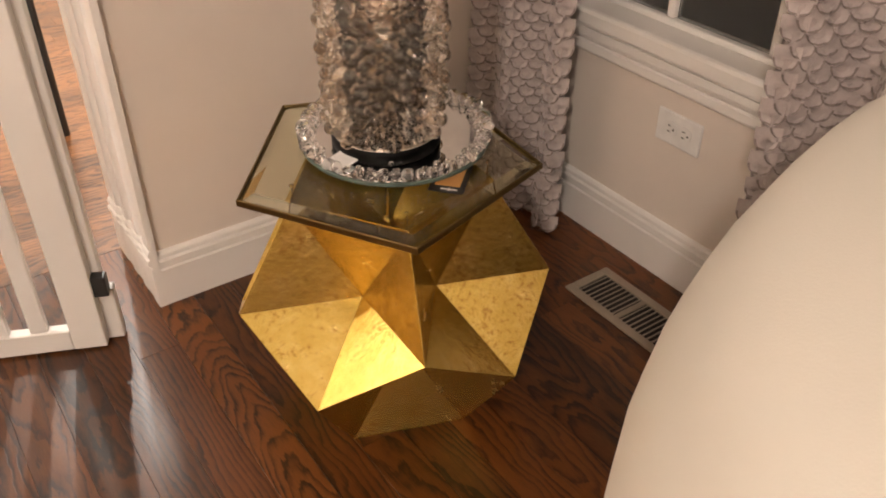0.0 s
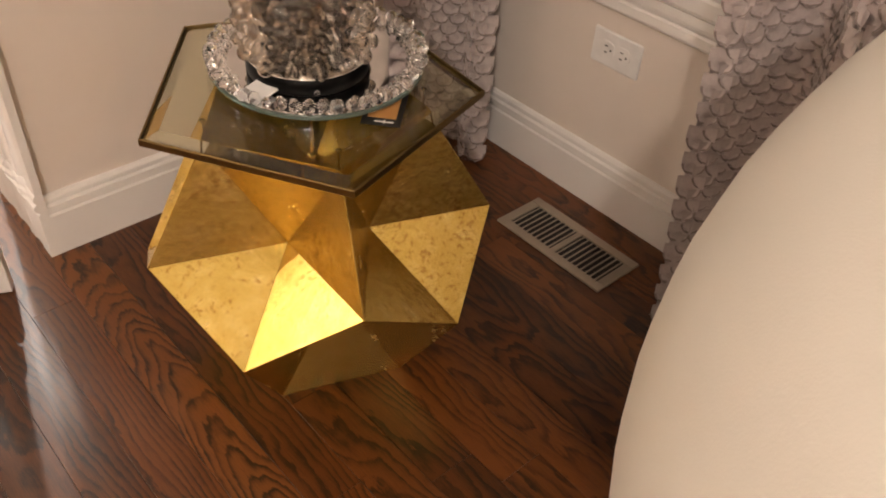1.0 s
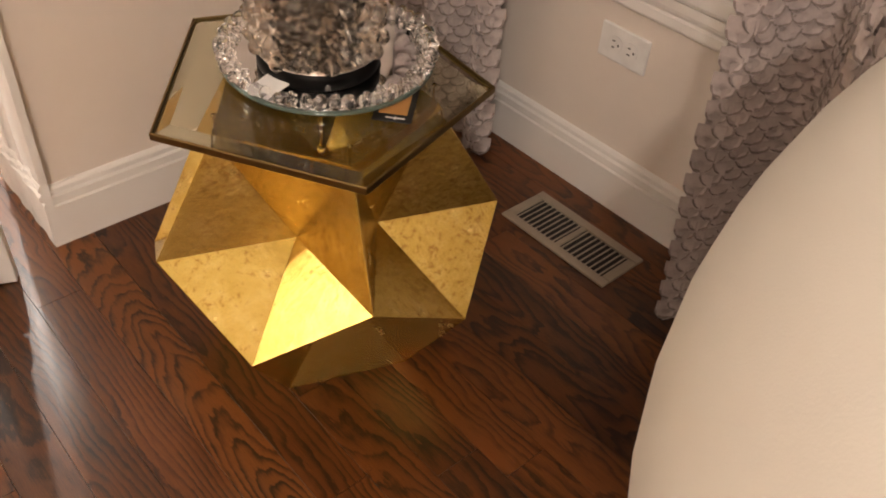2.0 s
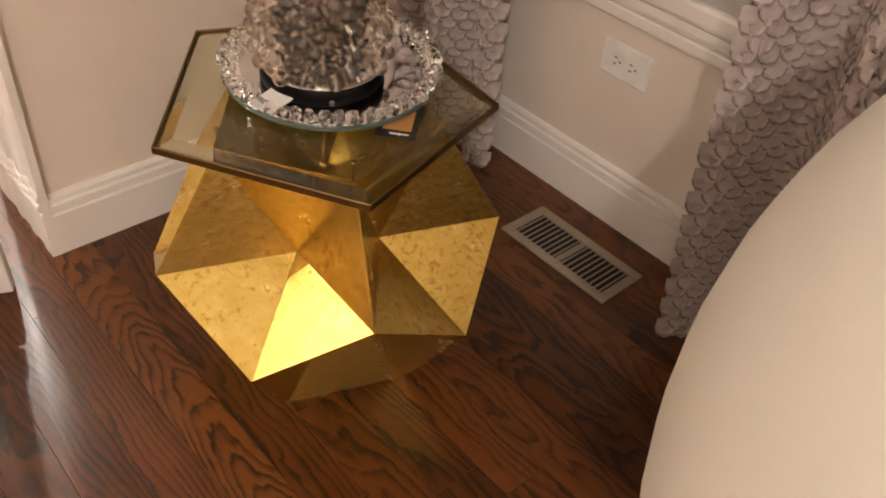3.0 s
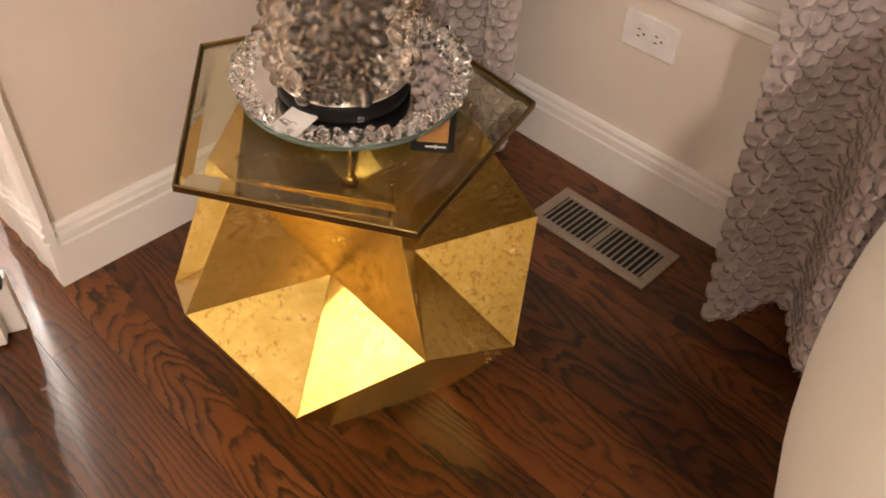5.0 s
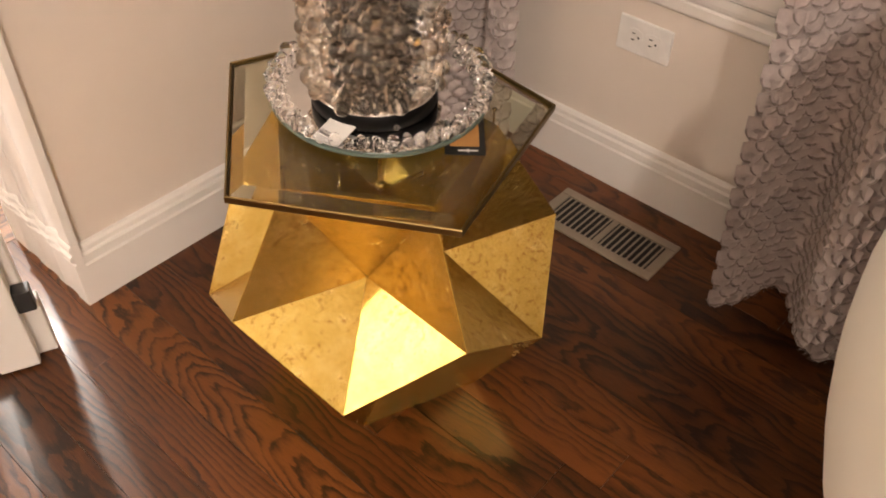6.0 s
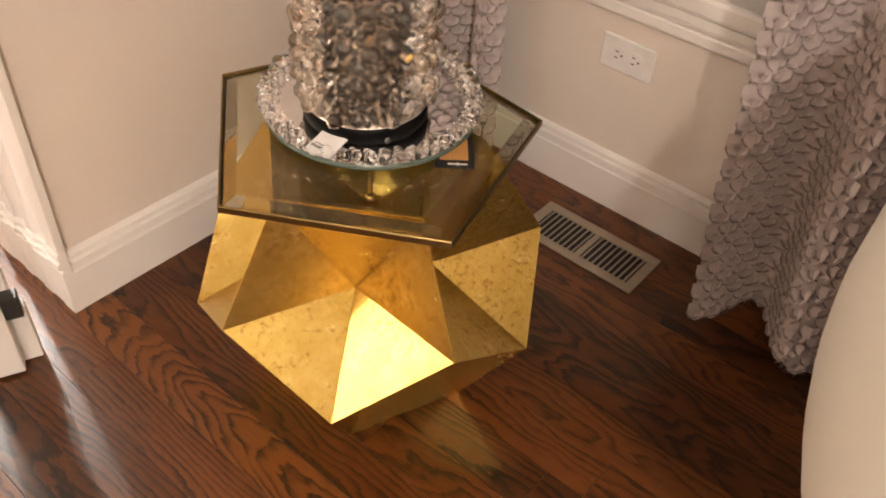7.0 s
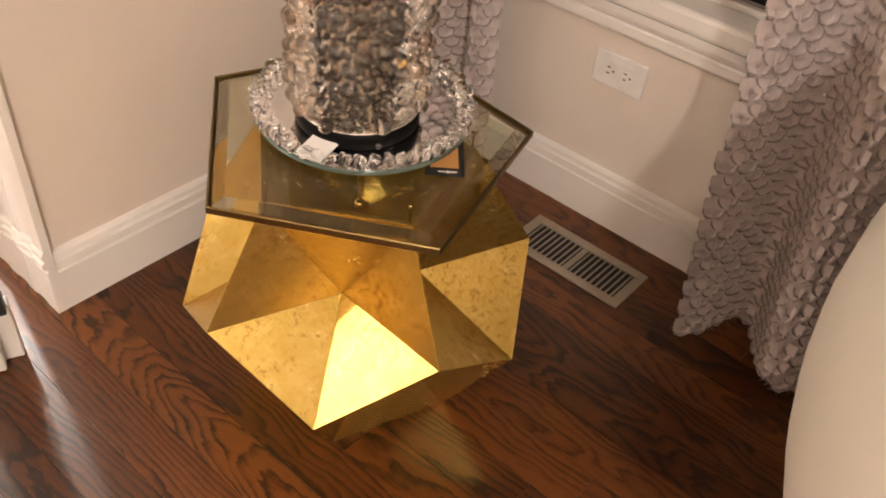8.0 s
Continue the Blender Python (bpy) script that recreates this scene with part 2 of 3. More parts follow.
def lathe(profile, centre, steps=48, bm=None):
    """A turned body: the profile of (radius, height) from bottom to top about an upright axis."""
    bm = bm or bmesh.new()
    rings = []
    for r, z in profile:
        rings.append([bm.verts.new((centre[0] + r * math.cos(2 * math.pi * k / steps), centre[1] + r * math.sin(2 * math.pi * k / steps), z)) for k in range(steps)])
    for a, b in zip(rings, rings[1:]):
        for k in range(steps):
            bm.faces.new((a[k], a[(k + 1) % steps], b[(k + 1) % steps], b[k]))
    bm.faces.new(rings[0][::-1])
    bm.faces.new(rings[-1])
    return bm


def bead_mesh(name, level, material, smooth=True):
    bm = bmesh.new()
    bmesh.ops.create_icosphere(bm, subdivisions=level, radius=1.0)
    return finish(name, bm, material, smooth)


# ---- the room ----
CEIL = 2.75
wall_window = thing("wall_window", (0, -1, 0), "beige painted wall with a window and white trim", "wall", kind="structure")
bm = box((0, -4.6, -0.02), (0.2, -0.93, CEIL))
box((0, -0.145, -0.02), (0.2, 0.25, CEIL), bm=bm)
box((0, -0.93, -0.02), (0.2, -0.145, 0.489), bm=bm)
box((0, -0.93, 2.05), (0.2, -0.145, CEIL), bm=bm)
part("wall", bm, M_WALL, wall_window)

wall_opening = thing("wall_opening", (-0.96, 0.12, 0), "beige painted wall beside a wide cased opening", "wall", kind="structure")
bm = box((-0.958, 0.0, -0.02), (-0.001, 0.248, CEIL))
box((-2.5, 0.0, 2.12), (-0.958, 0.248, CEIL), bm=bm)
box((-4.2, 0.0, -0.02), (-2.5, 0.248, CEIL), bm=bm)
part("wall", bm, M_WALL, wall_opening)
part("wall", box((-4.4, -4.8, -0.02), (-4.2, 0.248, CEIL)), M_WALL, thing("wall_west", (-4.3, -2, 0), "beige painted wall", "wall", kind="structure"))
part("wall", box((-4.2, -4.8, -0.02), (0.2, -4.6, CEIL)), M_WALL, thing("wall_south", (-2, -4.7, 0), "beige painted wall", "wall", kind="structure"))
hall_wall = thing("wall_hall", (-2, 4, 0), "beige painted walls of the next room", "wall", kind="structure")
bm = box((-5.2, 4.0, -0.02), (1.6, 4.2, CEIL))
box((-5.4, 0.25, -0.02), (-5.2, 4.2, CEIL), bm=bm)
box((1.6, 0.25, -0.02), (1.8, 4.2, CEIL), bm=bm)
box((0.2, 0.05, -0.02), (1.6, 0.25, CEIL), bm=bm)
box((-5.2, 0.05, -0.02), (-4.4, 0.25, CEIL), bm=bm)
part("wall", bm, M_WALL, hall_wall)
tagged(part("ceiling", box((-5.4, -4.8, CEIL), (1.8, 4.2, CEIL + 0.1)), M_CEIL), "plain white painted ceiling", "ceiling", kind="structure")

# skirting boards: a flat board under a stepped, rounded cap
SKIRT = [(0, 0), (0.017, 0), (0.017, 0.088), (0.0125, 0.0905), (0.0125, 0.0935), (0.0165, 0.0965), (0.0155, 0.1095), (0.0095, 0.1125), (0.0095, 0.1155), (0.0125, 0.118), (0.0115, 0.124), (0.006, 0.1285), (0, 0.129)]
tagged(part("baseboard", sweep(SKIRT, (-0.9578, 0), (-0.0005, 0), (0, -1)), M_TRIM), "white painted baseboard with a moulded cap", "baseboard", kind="structure")
tagged(part("baseboard", sweep(SKIRT, (0, -0.0005), (0, -4.6), (-1, 0)), M_TRIM), "white painted baseboard with a moulded cap", "baseboard", kind="structure")
tagged(part("baseboard", sweep(SKIRT, (-2.5, 0), (-4.2, 0), (0, -1)), M_TRIM), "white painted baseboard with a moulded cap", "baseboard", kind="structure")

# fluted casing of the opening, standing on a plinth
casing = thing("trim", (-0.965, 0.12, 0), "white fluted door casing on a moulded plinth block", "door casing", kind="structure")
x0 = -0.958


def fluted_face(out_by, depth):
    """Plan line of the casing's face: three broad round flutes between flat ribs."""
    pts = [(x0 - out_by, 0.250)]
    for yc in (0.174, 0.107, 0.040):
        for a in range(11):
            ang = math.pi * a / 10
            pts.append((x0 - out_by + depth * math.sin(ang), yc + 0.0215 * math.cos(ang)))
    pts.append((x0 - out_by, -0.0175))
    return pts


bm = bmesh.new()
outline = [(x0, 0.250)] + fluted_face(0.014, 0.008) + [(x0, -0.0175)]
prism(outline, 0.1435, 2.12, bm)
bmesh.ops.recalc_face_normals(bm, faces=bm.faces[:])
part("fluted_board", bm, M_TRIM, casing)
PLINTH = [(0.018, 0.0), (0.018, 0.098), (0.0145, 0.101), (0.0145, 0.105), (0.0205, 0.1085), (0.0225, 0.114), (0.0215, 0.120), (0.0165, 0.124), (0.0165, 0.127), (0.0195, 0.131), (0.0185, 0.138), (0.0155, 0.143)]
bm = bmesh.new()
loops = []
for d, hgt in PLINTH:
    loops.append([bm.verts.new((x, y, hgt)) for x, y in [(x0, 0.2502)] + fluted_face(d, 0.0055 if hgt > 0.1 else 0.0022) + [(x0, -0.0178)]])
for a, b in zip(loops, loops[1:]):
    for k in range(len(a)):
        bm.faces.new((a[k], a[(k + 1) % len(a)], b[(k + 1) % len(a)], b[k]))
bm.faces.new(loops[0])
bm.faces.new(loops[-1])
bmesh.ops.recalc_face_normals(bm, faces=bm.faces[:])
part("plinth_block", bm, M_TRIM, casing)
part("head_board", box((-2.5, -0.014, 2.02), (-0.972, 0.25, 2.118), 0.003), M_TRIM, casing)

# ---- window ----
window = thing("window_1", (0.05, -0.54, 0.5), "white sash window with muntins, dark night outside", "window", kind="structure")
APRON = [(0, 0.433), (0.013, 0.433), (0.0175, 0.4365), (0.0185, 0.441), (0.0185, 0.456), (0.0165, 0.4585), (0.0165, 0.4615), (0.0200, 0.465), (0.0225, 0.474), (0.0235, 0.4895), (0, 0.4895)]
part("apron", sweep(APRON, (0, -0.06), (0, -1.02), (-1, 0)), M_TRIM, window)
part("window_sill", box((-0.027, -1.04, 0.4897), (0.06, -0.04, 0.5315), 0.009), M_TRIM, window)
part("side_casing", box((-0.018, -0.148, 0.532), (0.0, -0.05, 2.14), 0.004), M_TRIM, window)
part("side_casing", box((-0.018, -1.03, 0.532), (0.0, -0.928, 2.14), 0.004), M_TRIM, window)
part("head_casing", box((-0.02, -1.03, 2.14), (0.0, -0.05, 2.24), 0.004), M_TRIM, window)
bm = box((0.04, -0.93, 0.532), (0.075, -0.145, 0.546), 0.004)
box((0.04, -0.93, 2.0), (0.075, -0.145, 2.05), 0.004, bm=bm)
box((0.04, -0.93, 0.547), (0.075, -0.900, 1.999), 0.004, bm=bm)
box((0.04, -0.175, 0.547), (0.075, -0.145, 1.999), 0.004, bm=bm)
box((0.04, -0.899, 1.28), (0.075, -0.176, 1.315), 0.004, bm=bm)
part("window_frame", bm, M_TRIM, window)
for y in (-0.412, -0.662):
    for z0, z1 in ((0.547, 1.279), (1.316, 1.999)):
        part("muntin", box((0.044, y - 0.010, z0), (0.071, y + 0.010, z1), 0.004), M_TRIM, window)
for ya, yb in ((-0.899, -0.673), (-0.651, -0.423), (-0.401, -0.176)):
    for z0, z1 in ((0.547, 1.279), (1.316, 1.999)):
        p = part("pane", box((0.056, ya, z0), (0.060, yb, z1)), M_PANE, window)
tagged(part("backdrop", box((2.5, -6, -1), (2.55, 4, 4)), M_DARK), "dark night outside the window", "night", kind="structure")


# ---- the gold table ----
CX, CY = -0.676, -0.482
EDGE = 0.2025
TURN0 = 177.0
RT = EDGE * 0.85065
RU = RT * 1.61803
LEVELS = (0.0, EDGE * 0.85065, EDGE * 1.37638, EDGE * 2.22703)


def ring_at(r, z, degrees0):
    return [Vector((CX + r * math.cos(radians(degrees0 + 72 * k)), CY + r * math.sin(radians(degrees0 + 72 * k)), z)) for k in range(5)]


table = thing("side_table", (CX, CY, 0), "faceted gold-leaf side table with a pentagonal smoked glass top", "side table")
T = ring_at(RT, LEVELS[3], TURN0)
U = ring_at(RU, LEVELS[2], TURN0)
L = ring_at(RU, LEVELS[1], TURN0 + 36)
B = ring_at(RT, LEVELS[0], TURN0 + 36)
mid = Vector((CX, CY, LEVELS[3] / 2))
sides = [(T[k], T[(k + 1) % 5], U[(k + 1) % 5], L[k], U[k]) for k in range(5)]
lowers = [(B[k], B[(k + 1) % 5], L[(k + 1) % 5], U[(k + 1) % 5], L[k]) for k in range(5)]


def facet(a, b, c, depth=0.003):
    """One gilt triangular panel: a shallow wedge towards the body's inside, its rim slightly rounded."""
    bm = bmesh.new()
    n = (b - a).cross(c - a).normalized()
    g = (a + b + c) / 3
    rim = [p + (g - p).normalized() * 0.0007 for p in (a, b, c)]
    outer = [bm.verts.new(p) for p in rim]
    edge_ = [bm.verts.new(p + (g - p).normalized() * 0.0002 - n * 0.0005) for p in (a, b, c)]
    back = [bm.verts.new(p + (g - p) * 0.12 - n * depth) for p in (a, b, c)]
    bm.faces.new(outer)
    bm.faces.new(back[::-1])
    for i in range(3):
        j = (i + 1) % 3
        bm.faces.new((edge_[i], edge_[j], outer[j], outer[i]))
        bm.faces.new((back[i], back[j], edge_[j], edge_[i]))
    return bm


for face in sides + lowers + [tuple(T)]:
    centre = sum(face, Vector()) / 5
    out = (centre - mid).normalized()
    apex = centre - out * EDGE * 0.5257
    n5 = len(face)
    for i in range(n5):
        a, b = face[i], face[(i + 1) % n5]
        n = (b - a).cross(apex - a)
        if n.dot(out) < 0:
            a, b = b, a
        part("gold_facet", facet(a, b, apex), M_GOLD, table)
bm = prism([(p.x, p.y) for p in ring_at(RT * 0.97, 0, TURN0 + 36)], 0.001, 0.006)
part("base_plate", bm, M_BLACK_METAL, table)

TOP = 0.494
for p in ring_at(RT * 0.955, 0, TURN0):
    part("pin", lathe([(0.0015, LEVELS[3] - 0.004), (0.0015, TOP - 0.016), (0.0040, TOP - 0.0145), (0.0040, TOP - 0.0126)], (p.x, p.y), 12), M_BRASS_BRIGHT, table, "thin brass pin under the glass", True)
apex_z = LEVELS[3] - EDGE * 0.5257
bm = lathe([(0.0032, apex_z + 0.008), (0.0032, TOP - 0.018), (0.010, TOP - 0.017), (0.010, TOP - 0.0142)], (CX, CY), 16)
post = part("centre_rod", bm, M_BRASS_BRIGHT, table, "thin brass rod", True)
bm = bmesh.new()
bmesh.ops.create_icosphere(bm, subdivisions=3, radius=0.0105, matrix=Matrix.Translation((CX, CY, apex_z + 0.014)))
part("ball", bm, M_BRASS_BRIGHT, post, "round brass ball", True)

PENT = 176.3
bm = bmesh.new()
loops = []
for r, z in ((0.2475, TOP - 0.0124), (0.2475, TOP - 0.0075), (0.2235, TOP - 0.0008), (0.2225, TOP - 0.0008)):
    loops.append([bm.verts.new((p.x, p.y, z)) for p in ring_at(r, z, PENT)])
bm.faces.new(loops[0][::-1])
for a, b in zip(loops, loops[1:]):
    for k in range(5):
        bm.faces.new((a[k], a[(k + 1) % 5], b[(k + 1) % 5], b[k]))
bm.faces.new(loops[-1])
pane = part("glass_top", bm, M_SMOKE, table, "bevelled smoked glass pentagon")
pane.visible_shadow = False
bm = bmesh.new()
loops = []
for r, z in ((0.2470, TOP - 0.0150), (0.2515, TOP - 0.0150), (0.2528, TOP - 0.0138), (0.2528, TOP - 0.0045), (0.2515, TOP - 0.0032), (0.2496, TOP - 0.0032), (0.2482, TOP - 0.0045), (0.2482, TOP - 0.0126), (0.243, TOP - 0.0130), (0.243, TOP - 0.0150)):
    loops.append([bm.verts.new((p.x, p.y, z)) for p in ring_at(r, z, PENT)])
for a, b in zip(loops, loops[1:] + loops[:1]):
    for k in range(5):
        bm.faces.new((a[k], a[(k + 1) % 5], b[(k + 1) % 5], b[k]))
bmesh.ops.recalc_face_normals(bm, faces=bm.faces[:])
part("rim", bm, M_BRASS, table, "aged brass rim")

# ---- mirrored tray with a crystal rim ----
TX, TY, TR = -0.636, -0.448, 0.158
TZ = TOP + 0.0045
tray = thing("mirror_tray", (TX, TY, TZ), "round mirrored tray edged with clear crystal beads", "tray")
for k in range(3):
    a = radians(90 + 120 * k)
    part("foot", lathe([(0.007, TOP - 0.0007), (0.008, TZ - 0.0006), (0.008, TZ - 0.0002)], (TX + 0.11 * math.cos(a), TY + 0.11 * math.sin(a)), 16), M_CRYSTAL, tray, "small clear foot", True)
part("glass_disc", lathe([(TR - 0.003, TZ), (TR - 0.001, TZ + 0.001), (TR - 0.001, TZ + 0.0055), (TR - 0.002, TZ + 0.006)], (TX, TY), 96), M_EDGE, tray, "clear greenish glass disc")
part("mirror", lathe([(TR - 0.004, TZ + 0.0062), (TR - 0.004, TZ + 0.0074), (TR - 0.006, TZ + 0.0080)], (TX, TY), 96), M_MIRROR, tray, "round mirror plate")
BEAD2 = bead_mesh("crystal_bead", 2, M_CRYSTAL)
BEADC = bead_mesh("crystal_bead_cut", 1, M_CRYSTAL, False)
rng = random.Random(4)
for row, count, rad, size in ((0, 50, TR - 0.0062, 0.0094), (1, 42, TR - 0.0205, 0.0066)):
    for k in range(count):
        a = 2 * math.pi * (k + rng.uniform(-0.12, 0.12)) / count
        r = rad + rng.uniform(-0.0012, 0.0012)
        if row == 1 and abs(math.degrees(a) - 196) < 15:
            continue
        s = size * rng.uniform(0.85, 1.15)
        e = Euler((rng.uniform(-0.6, 0.6), rng.uniform(-0.6, 0.6), a))
        m = Matrix.LocRotScale((TX + r * math.cos(a), TY + r * math.sin(a), TZ + 0.0076 + s * rng.uniform(0.9, 1.15)), e, (s * rng.uniform(1.0, 1.35), s * 0.92, s * rng.uniform(0.9, 1.1)))
        piece("crystal_bead", BEADC if rng.random() < 0.5 else BEAD2, m, tray)
MZ = TZ + 0.0080

# ---- crystal lamp ----
LX, LY = -0.661, -0.461
lamp_ob = thing("table_lamp", (LX, LY, MZ), "cylindrical crystal-bead lamp body on a black round base", "lamp")
part("base", lathe([(0.086, MZ + 0.0003), (0.088, MZ + 0.002), (0.088, MZ + 0.0255), (0.086, MZ + 0.0265)], (LX, LY), 64), M_BLACK, lamp_ob, "glossy black round base", True)
part("ring", lathe([(0.0865, MZ + 0.0266), (0.0885, MZ + 0.0269), (0.0885, MZ + 0.0278), (0.0865, MZ + 0.0281)], (LX, LY), 64), M_CHROME, lamp_ob, "thin chrome ring", True)
BZ0, BZ1 = MZ + 0.0282, 0.96
CORE = 0.0835
core = part("core", lathe([(CORE, BZ0), (CORE, BZ1), (CORE - 0.01, BZ1 + 0.006)], (LX, LY), 64), M_CORE, lamp_ob, "silvered cylinder added behind the beads", True)
spots = []
grid = {}


def room_for(a, z, s):
    u = a * CORE
    for du in (-1, 0, 1):
        for dz in (-1, 0, 1):
            for (u2, z2, s2) in grid.get((int(u // 0.03) + du, int(z // 0.03) + dz), ()):
                if (u - u2) ** 2 + (z - z2) ** 2 < ((s + s2) * 0.86) ** 2:
                    return False
    return True


for s0, s1, tries in ((0.0110, 0.0135, 420), (0.0072, 0.0090, 2500), (0.0048, 0.0062, 9000), (0.0034, 0.0040, 9000)):
    for _ in range(tries):
        a, z, s = rng.uniform(0, 2 * math.pi), rng.uniform(BZ0 + 0.006, BZ1 - 0.006), rng.uniform(s0, s1)
        if room_for(a, z, s):
            spots.append((a, z, s))
            grid.setdefault((int(a * CORE // 0.03), int(z // 0.03)), []).append((a * CORE, z, s))
LAMP2 = bead_mesh("lamp_bead", 2, M_LAMP_BEAD)
LAMP3 = bead_mesh("lamp_bead_large", 3, M_LAMP_BEAD)
near, rest = [], []
for a, z, s in spots:
    facing = math.cos(a - radians(232))
    (near if facing > 0.15 and z < 0.80 and s > 0.0048 and len(near) < 300 else rest).append((a, z, s))
for a, z, s in near:
    d = CORE + s * 0.60
    m = Matrix.LocRotScale((LX + d * math.cos(a), LY + d * math.sin(a), z), Euler((0, 0, a)), (s, s, s))
    piece("crystal_bead", LAMP3 if s > 0.0066 else LAMP2, m, lamp_ob)
ico = bmesh.new()
bmesh.ops.create_icosphere(ico, subdivisions=2, radius=1.0)
iv = [v.co.copy() for v in ico.verts]
itri = [[v.index for v in f.verts] for f in ico.faces]
ico.free()
vs, fs = [], []
for a, z, s in rest:
    d = CORE + s * 0.60
    o = len(vs)
    c = Vector((LX + d * math.cos(a), LY + d * math.sin(a), z))
    vs.extend(c + v * s for v in iv)
    fs.extend([o + i for i in t] for t in itri)
me = bpy.data.meshes.new("crystal_beadwork")
me.from_pydata(vs, [], fs)
me.materials.append(M_LAMP_BEAD)
for p in me.polygons:
    p.use_smooth = True
ob = hang(new("crystal_beadwork", me), lamp_ob)
ob["kind"] = "stuff"
bm = bmesh.new()
a = radians(243)
bmesh.ops.create_icosphere(bm, subdivisions=3, radius=0.004, matrix=Matrix.Translation((LX + 0.0935 * math.cos(a), LY + 0.0935 * math.sin(a), MZ + 0.010)))
part("drop_bead", bm, M_CRYSTAL, lamp_ob, "", True)

# ---- price tag on the tray, card on the glass ----
tag = thing("price_tag", (-0.762, -0.488, MZ), "small white price tag lying on the mirrored tray", "price tag")
tm = Matrix.Translation((-0.762, -0.488, MZ + 0.0054)) @ Euler((radians(9), 0, radians(-81))).to_matrix().to_4x4()
bm = box((-0.0200, -0.0205, -0.0012), (0.0200, 0.0205, 0.0006), 0.0005, 1)
bmesh.ops.transform(bm, matrix=tm, verts=bm.verts[:])
part("card", bm, M_PAPER, tag)
for x, y, w, h in ((-0.004, -0.010, 0.024, 0.0026), (-0.006, -0.0055, 0.016, 0.0016), (-0.004, -0.0145, 0.026, 0.0012)):
    bm = box((x - w / 2, y - h / 2, 0.0006), (x + w / 2, y + h / 2, 0.0012))
    bmesh.ops.transform(bm, matrix=tm, verts=bm.verts[:])
    part("print_bar", bm, M_INK, tag, "grey bar of print")

card = thing("maker_card", (-0.62, -0.61, TOP), "black card with a gold centre, half under the tray", "card")
cm = Matrix.Translation((-0.643, -0.648, TOP - 0.0006)) @ Euler((0, 0, radians(42))).to_matrix().to_4x4()
for nm, lo, hi, mat in (("card", (0, 0, 0), (0.082, 0.054, 0.0011), M_CARD), ("gold_panel", (0.017, 0.008, 0.0011), (0.074, 0.047, 0.0015), M_ORANGE),
                        ("print_bar", (0.007, 0.010, 0.0011), (0.0095, 0.036, 0.0015), M_PAPER), ("print_bar", (0.004, 0.022, 0.0011), (0.012, 0.0238, 0.0015), M_PAPER)):
    bm = box(lo, hi)
    bmesh.ops.transform(bm, matrix=cm, verts=bm.verts[:])
    part(nm, bm, mat, card)

# the glass sits a little low at the front on its pins, and all that stands on it leans with it
LEAN = Matrix.Translation((CX, CY, TOP)) @ Vector((0, 0, 1)).rotation_difference(Vector((-0.020, -0.036, 1)).normalized()).to_matrix().to_4x4() @ Matrix.Translation((-CX, -CY, -TOP))
for ob in table.children:
    if ob.name.split(".")[0] in ("glass_top", "rim"):
        ob.data.transform(LEAN)
for ob in (tray, lamp_ob, tag, card):
    ob.matrix_basis = LEAN @ ob.matrix_basis

# ---- wall outlet ----
outlet = thing("wall_outlet", (0, -0.5225, 0.351), "white plastic duplex outlet mounted sideways on the wall", "outlet")
part("cover_plate", box((-0.0065, -0.5805, 0.315), (0.0, -0.4645, 0.3865), 0.003, 3), M_PLASTIC, outlet)
for yc in (-0.5035, -0.5415):
    pts = []
    for k in range(24):
        a = 2 * math.pi * k / 24
        pts.append((max(-0.0165, min(0.0165, 0.0195 * math.cos(a))), 0.0165 * math.sin(a)))
    bm = prism(pts, 0.0, 0.0026)
    bmesh.ops.transform(bm, matrix=Matrix(((0, 0, -1, -0.0062), (1, 0, 0, yc), (0, 1, 0, 0.351), (0, 0, 0, 1))), verts=bm.verts[:])
    bmesh.ops.recalc_face_normals(bm, faces=bm.faces[:])
    sock = part("socket", bm, M_PLASTIC, outlet)
    # holes are not cut; dark blocks give their shade by colour
    for dz in (-0.0065, 0.0065):
        part("slot", box((-0.0092, yc - 0.0005, 0.351 + dz - 0.0011), (-0.0085, yc + 0.0065, 0.351 + dz + 0.0011)), M_DARK, sock, "dark block for the shade in a slot")
    part("slot", box((-0.0092, yc - 0.0105, 0.3490), (-0.0085, yc - 0.0065, 0.3530)), M_DARK, sock, "dark block for the shade in the ground hole")
part("screw", box((-0.0078, -0.5243, 0.3492), (-0.006, -0.5207, 0.3528), 0.0008), M_PLASTIC, outlet)

# ---- floor register ----
RX0, RX1, RY0, RY1 = -0.2175, -0.0915, -0.7385, -0.4595
vent = thing("floor_register", ((RX0 + RX1) / 2, (RY0 + RY1) / 2, 0), "tan metal floor register with two banks of louvres", "floor vent")
bd = 0.021
bm = box((RX0, RY0, 0.0005), (RX0 + bd, RY1, 0.006), 0.002)
box((RX1 - bd, RY0, 0.0005), (RX1, RY1, 0.006), 0.002, bm=bm)
box((RX0 + bd, RY0, 0.0005), (RX1 - bd, RY0 + bd, 0.0058), 0.002, bm=bm)
box((RX0 + bd, RY1 - bd, 0.0005), (RX1 - bd, RY1, 0.0058), 0.002, bm=bm)
ym = (RY0 + RY1) / 2
box((RX0 + bd, ym - 0.006, 0.0005), (RX1 - bd, ym + 0.006, 0.0056), 0.001, bm=bm)
part("frame", bm, M_VENT, vent)
# no opening below: a black plate carries the duct's shade as colour
part("duct", box((RX0 + 0.004, RY0 + 0.004, 0.0003), (RX1 - 0.004, RY1 - 0.004, 0.0012)), M_DARK, vent, "dark plate coloured as the shade in a duct")
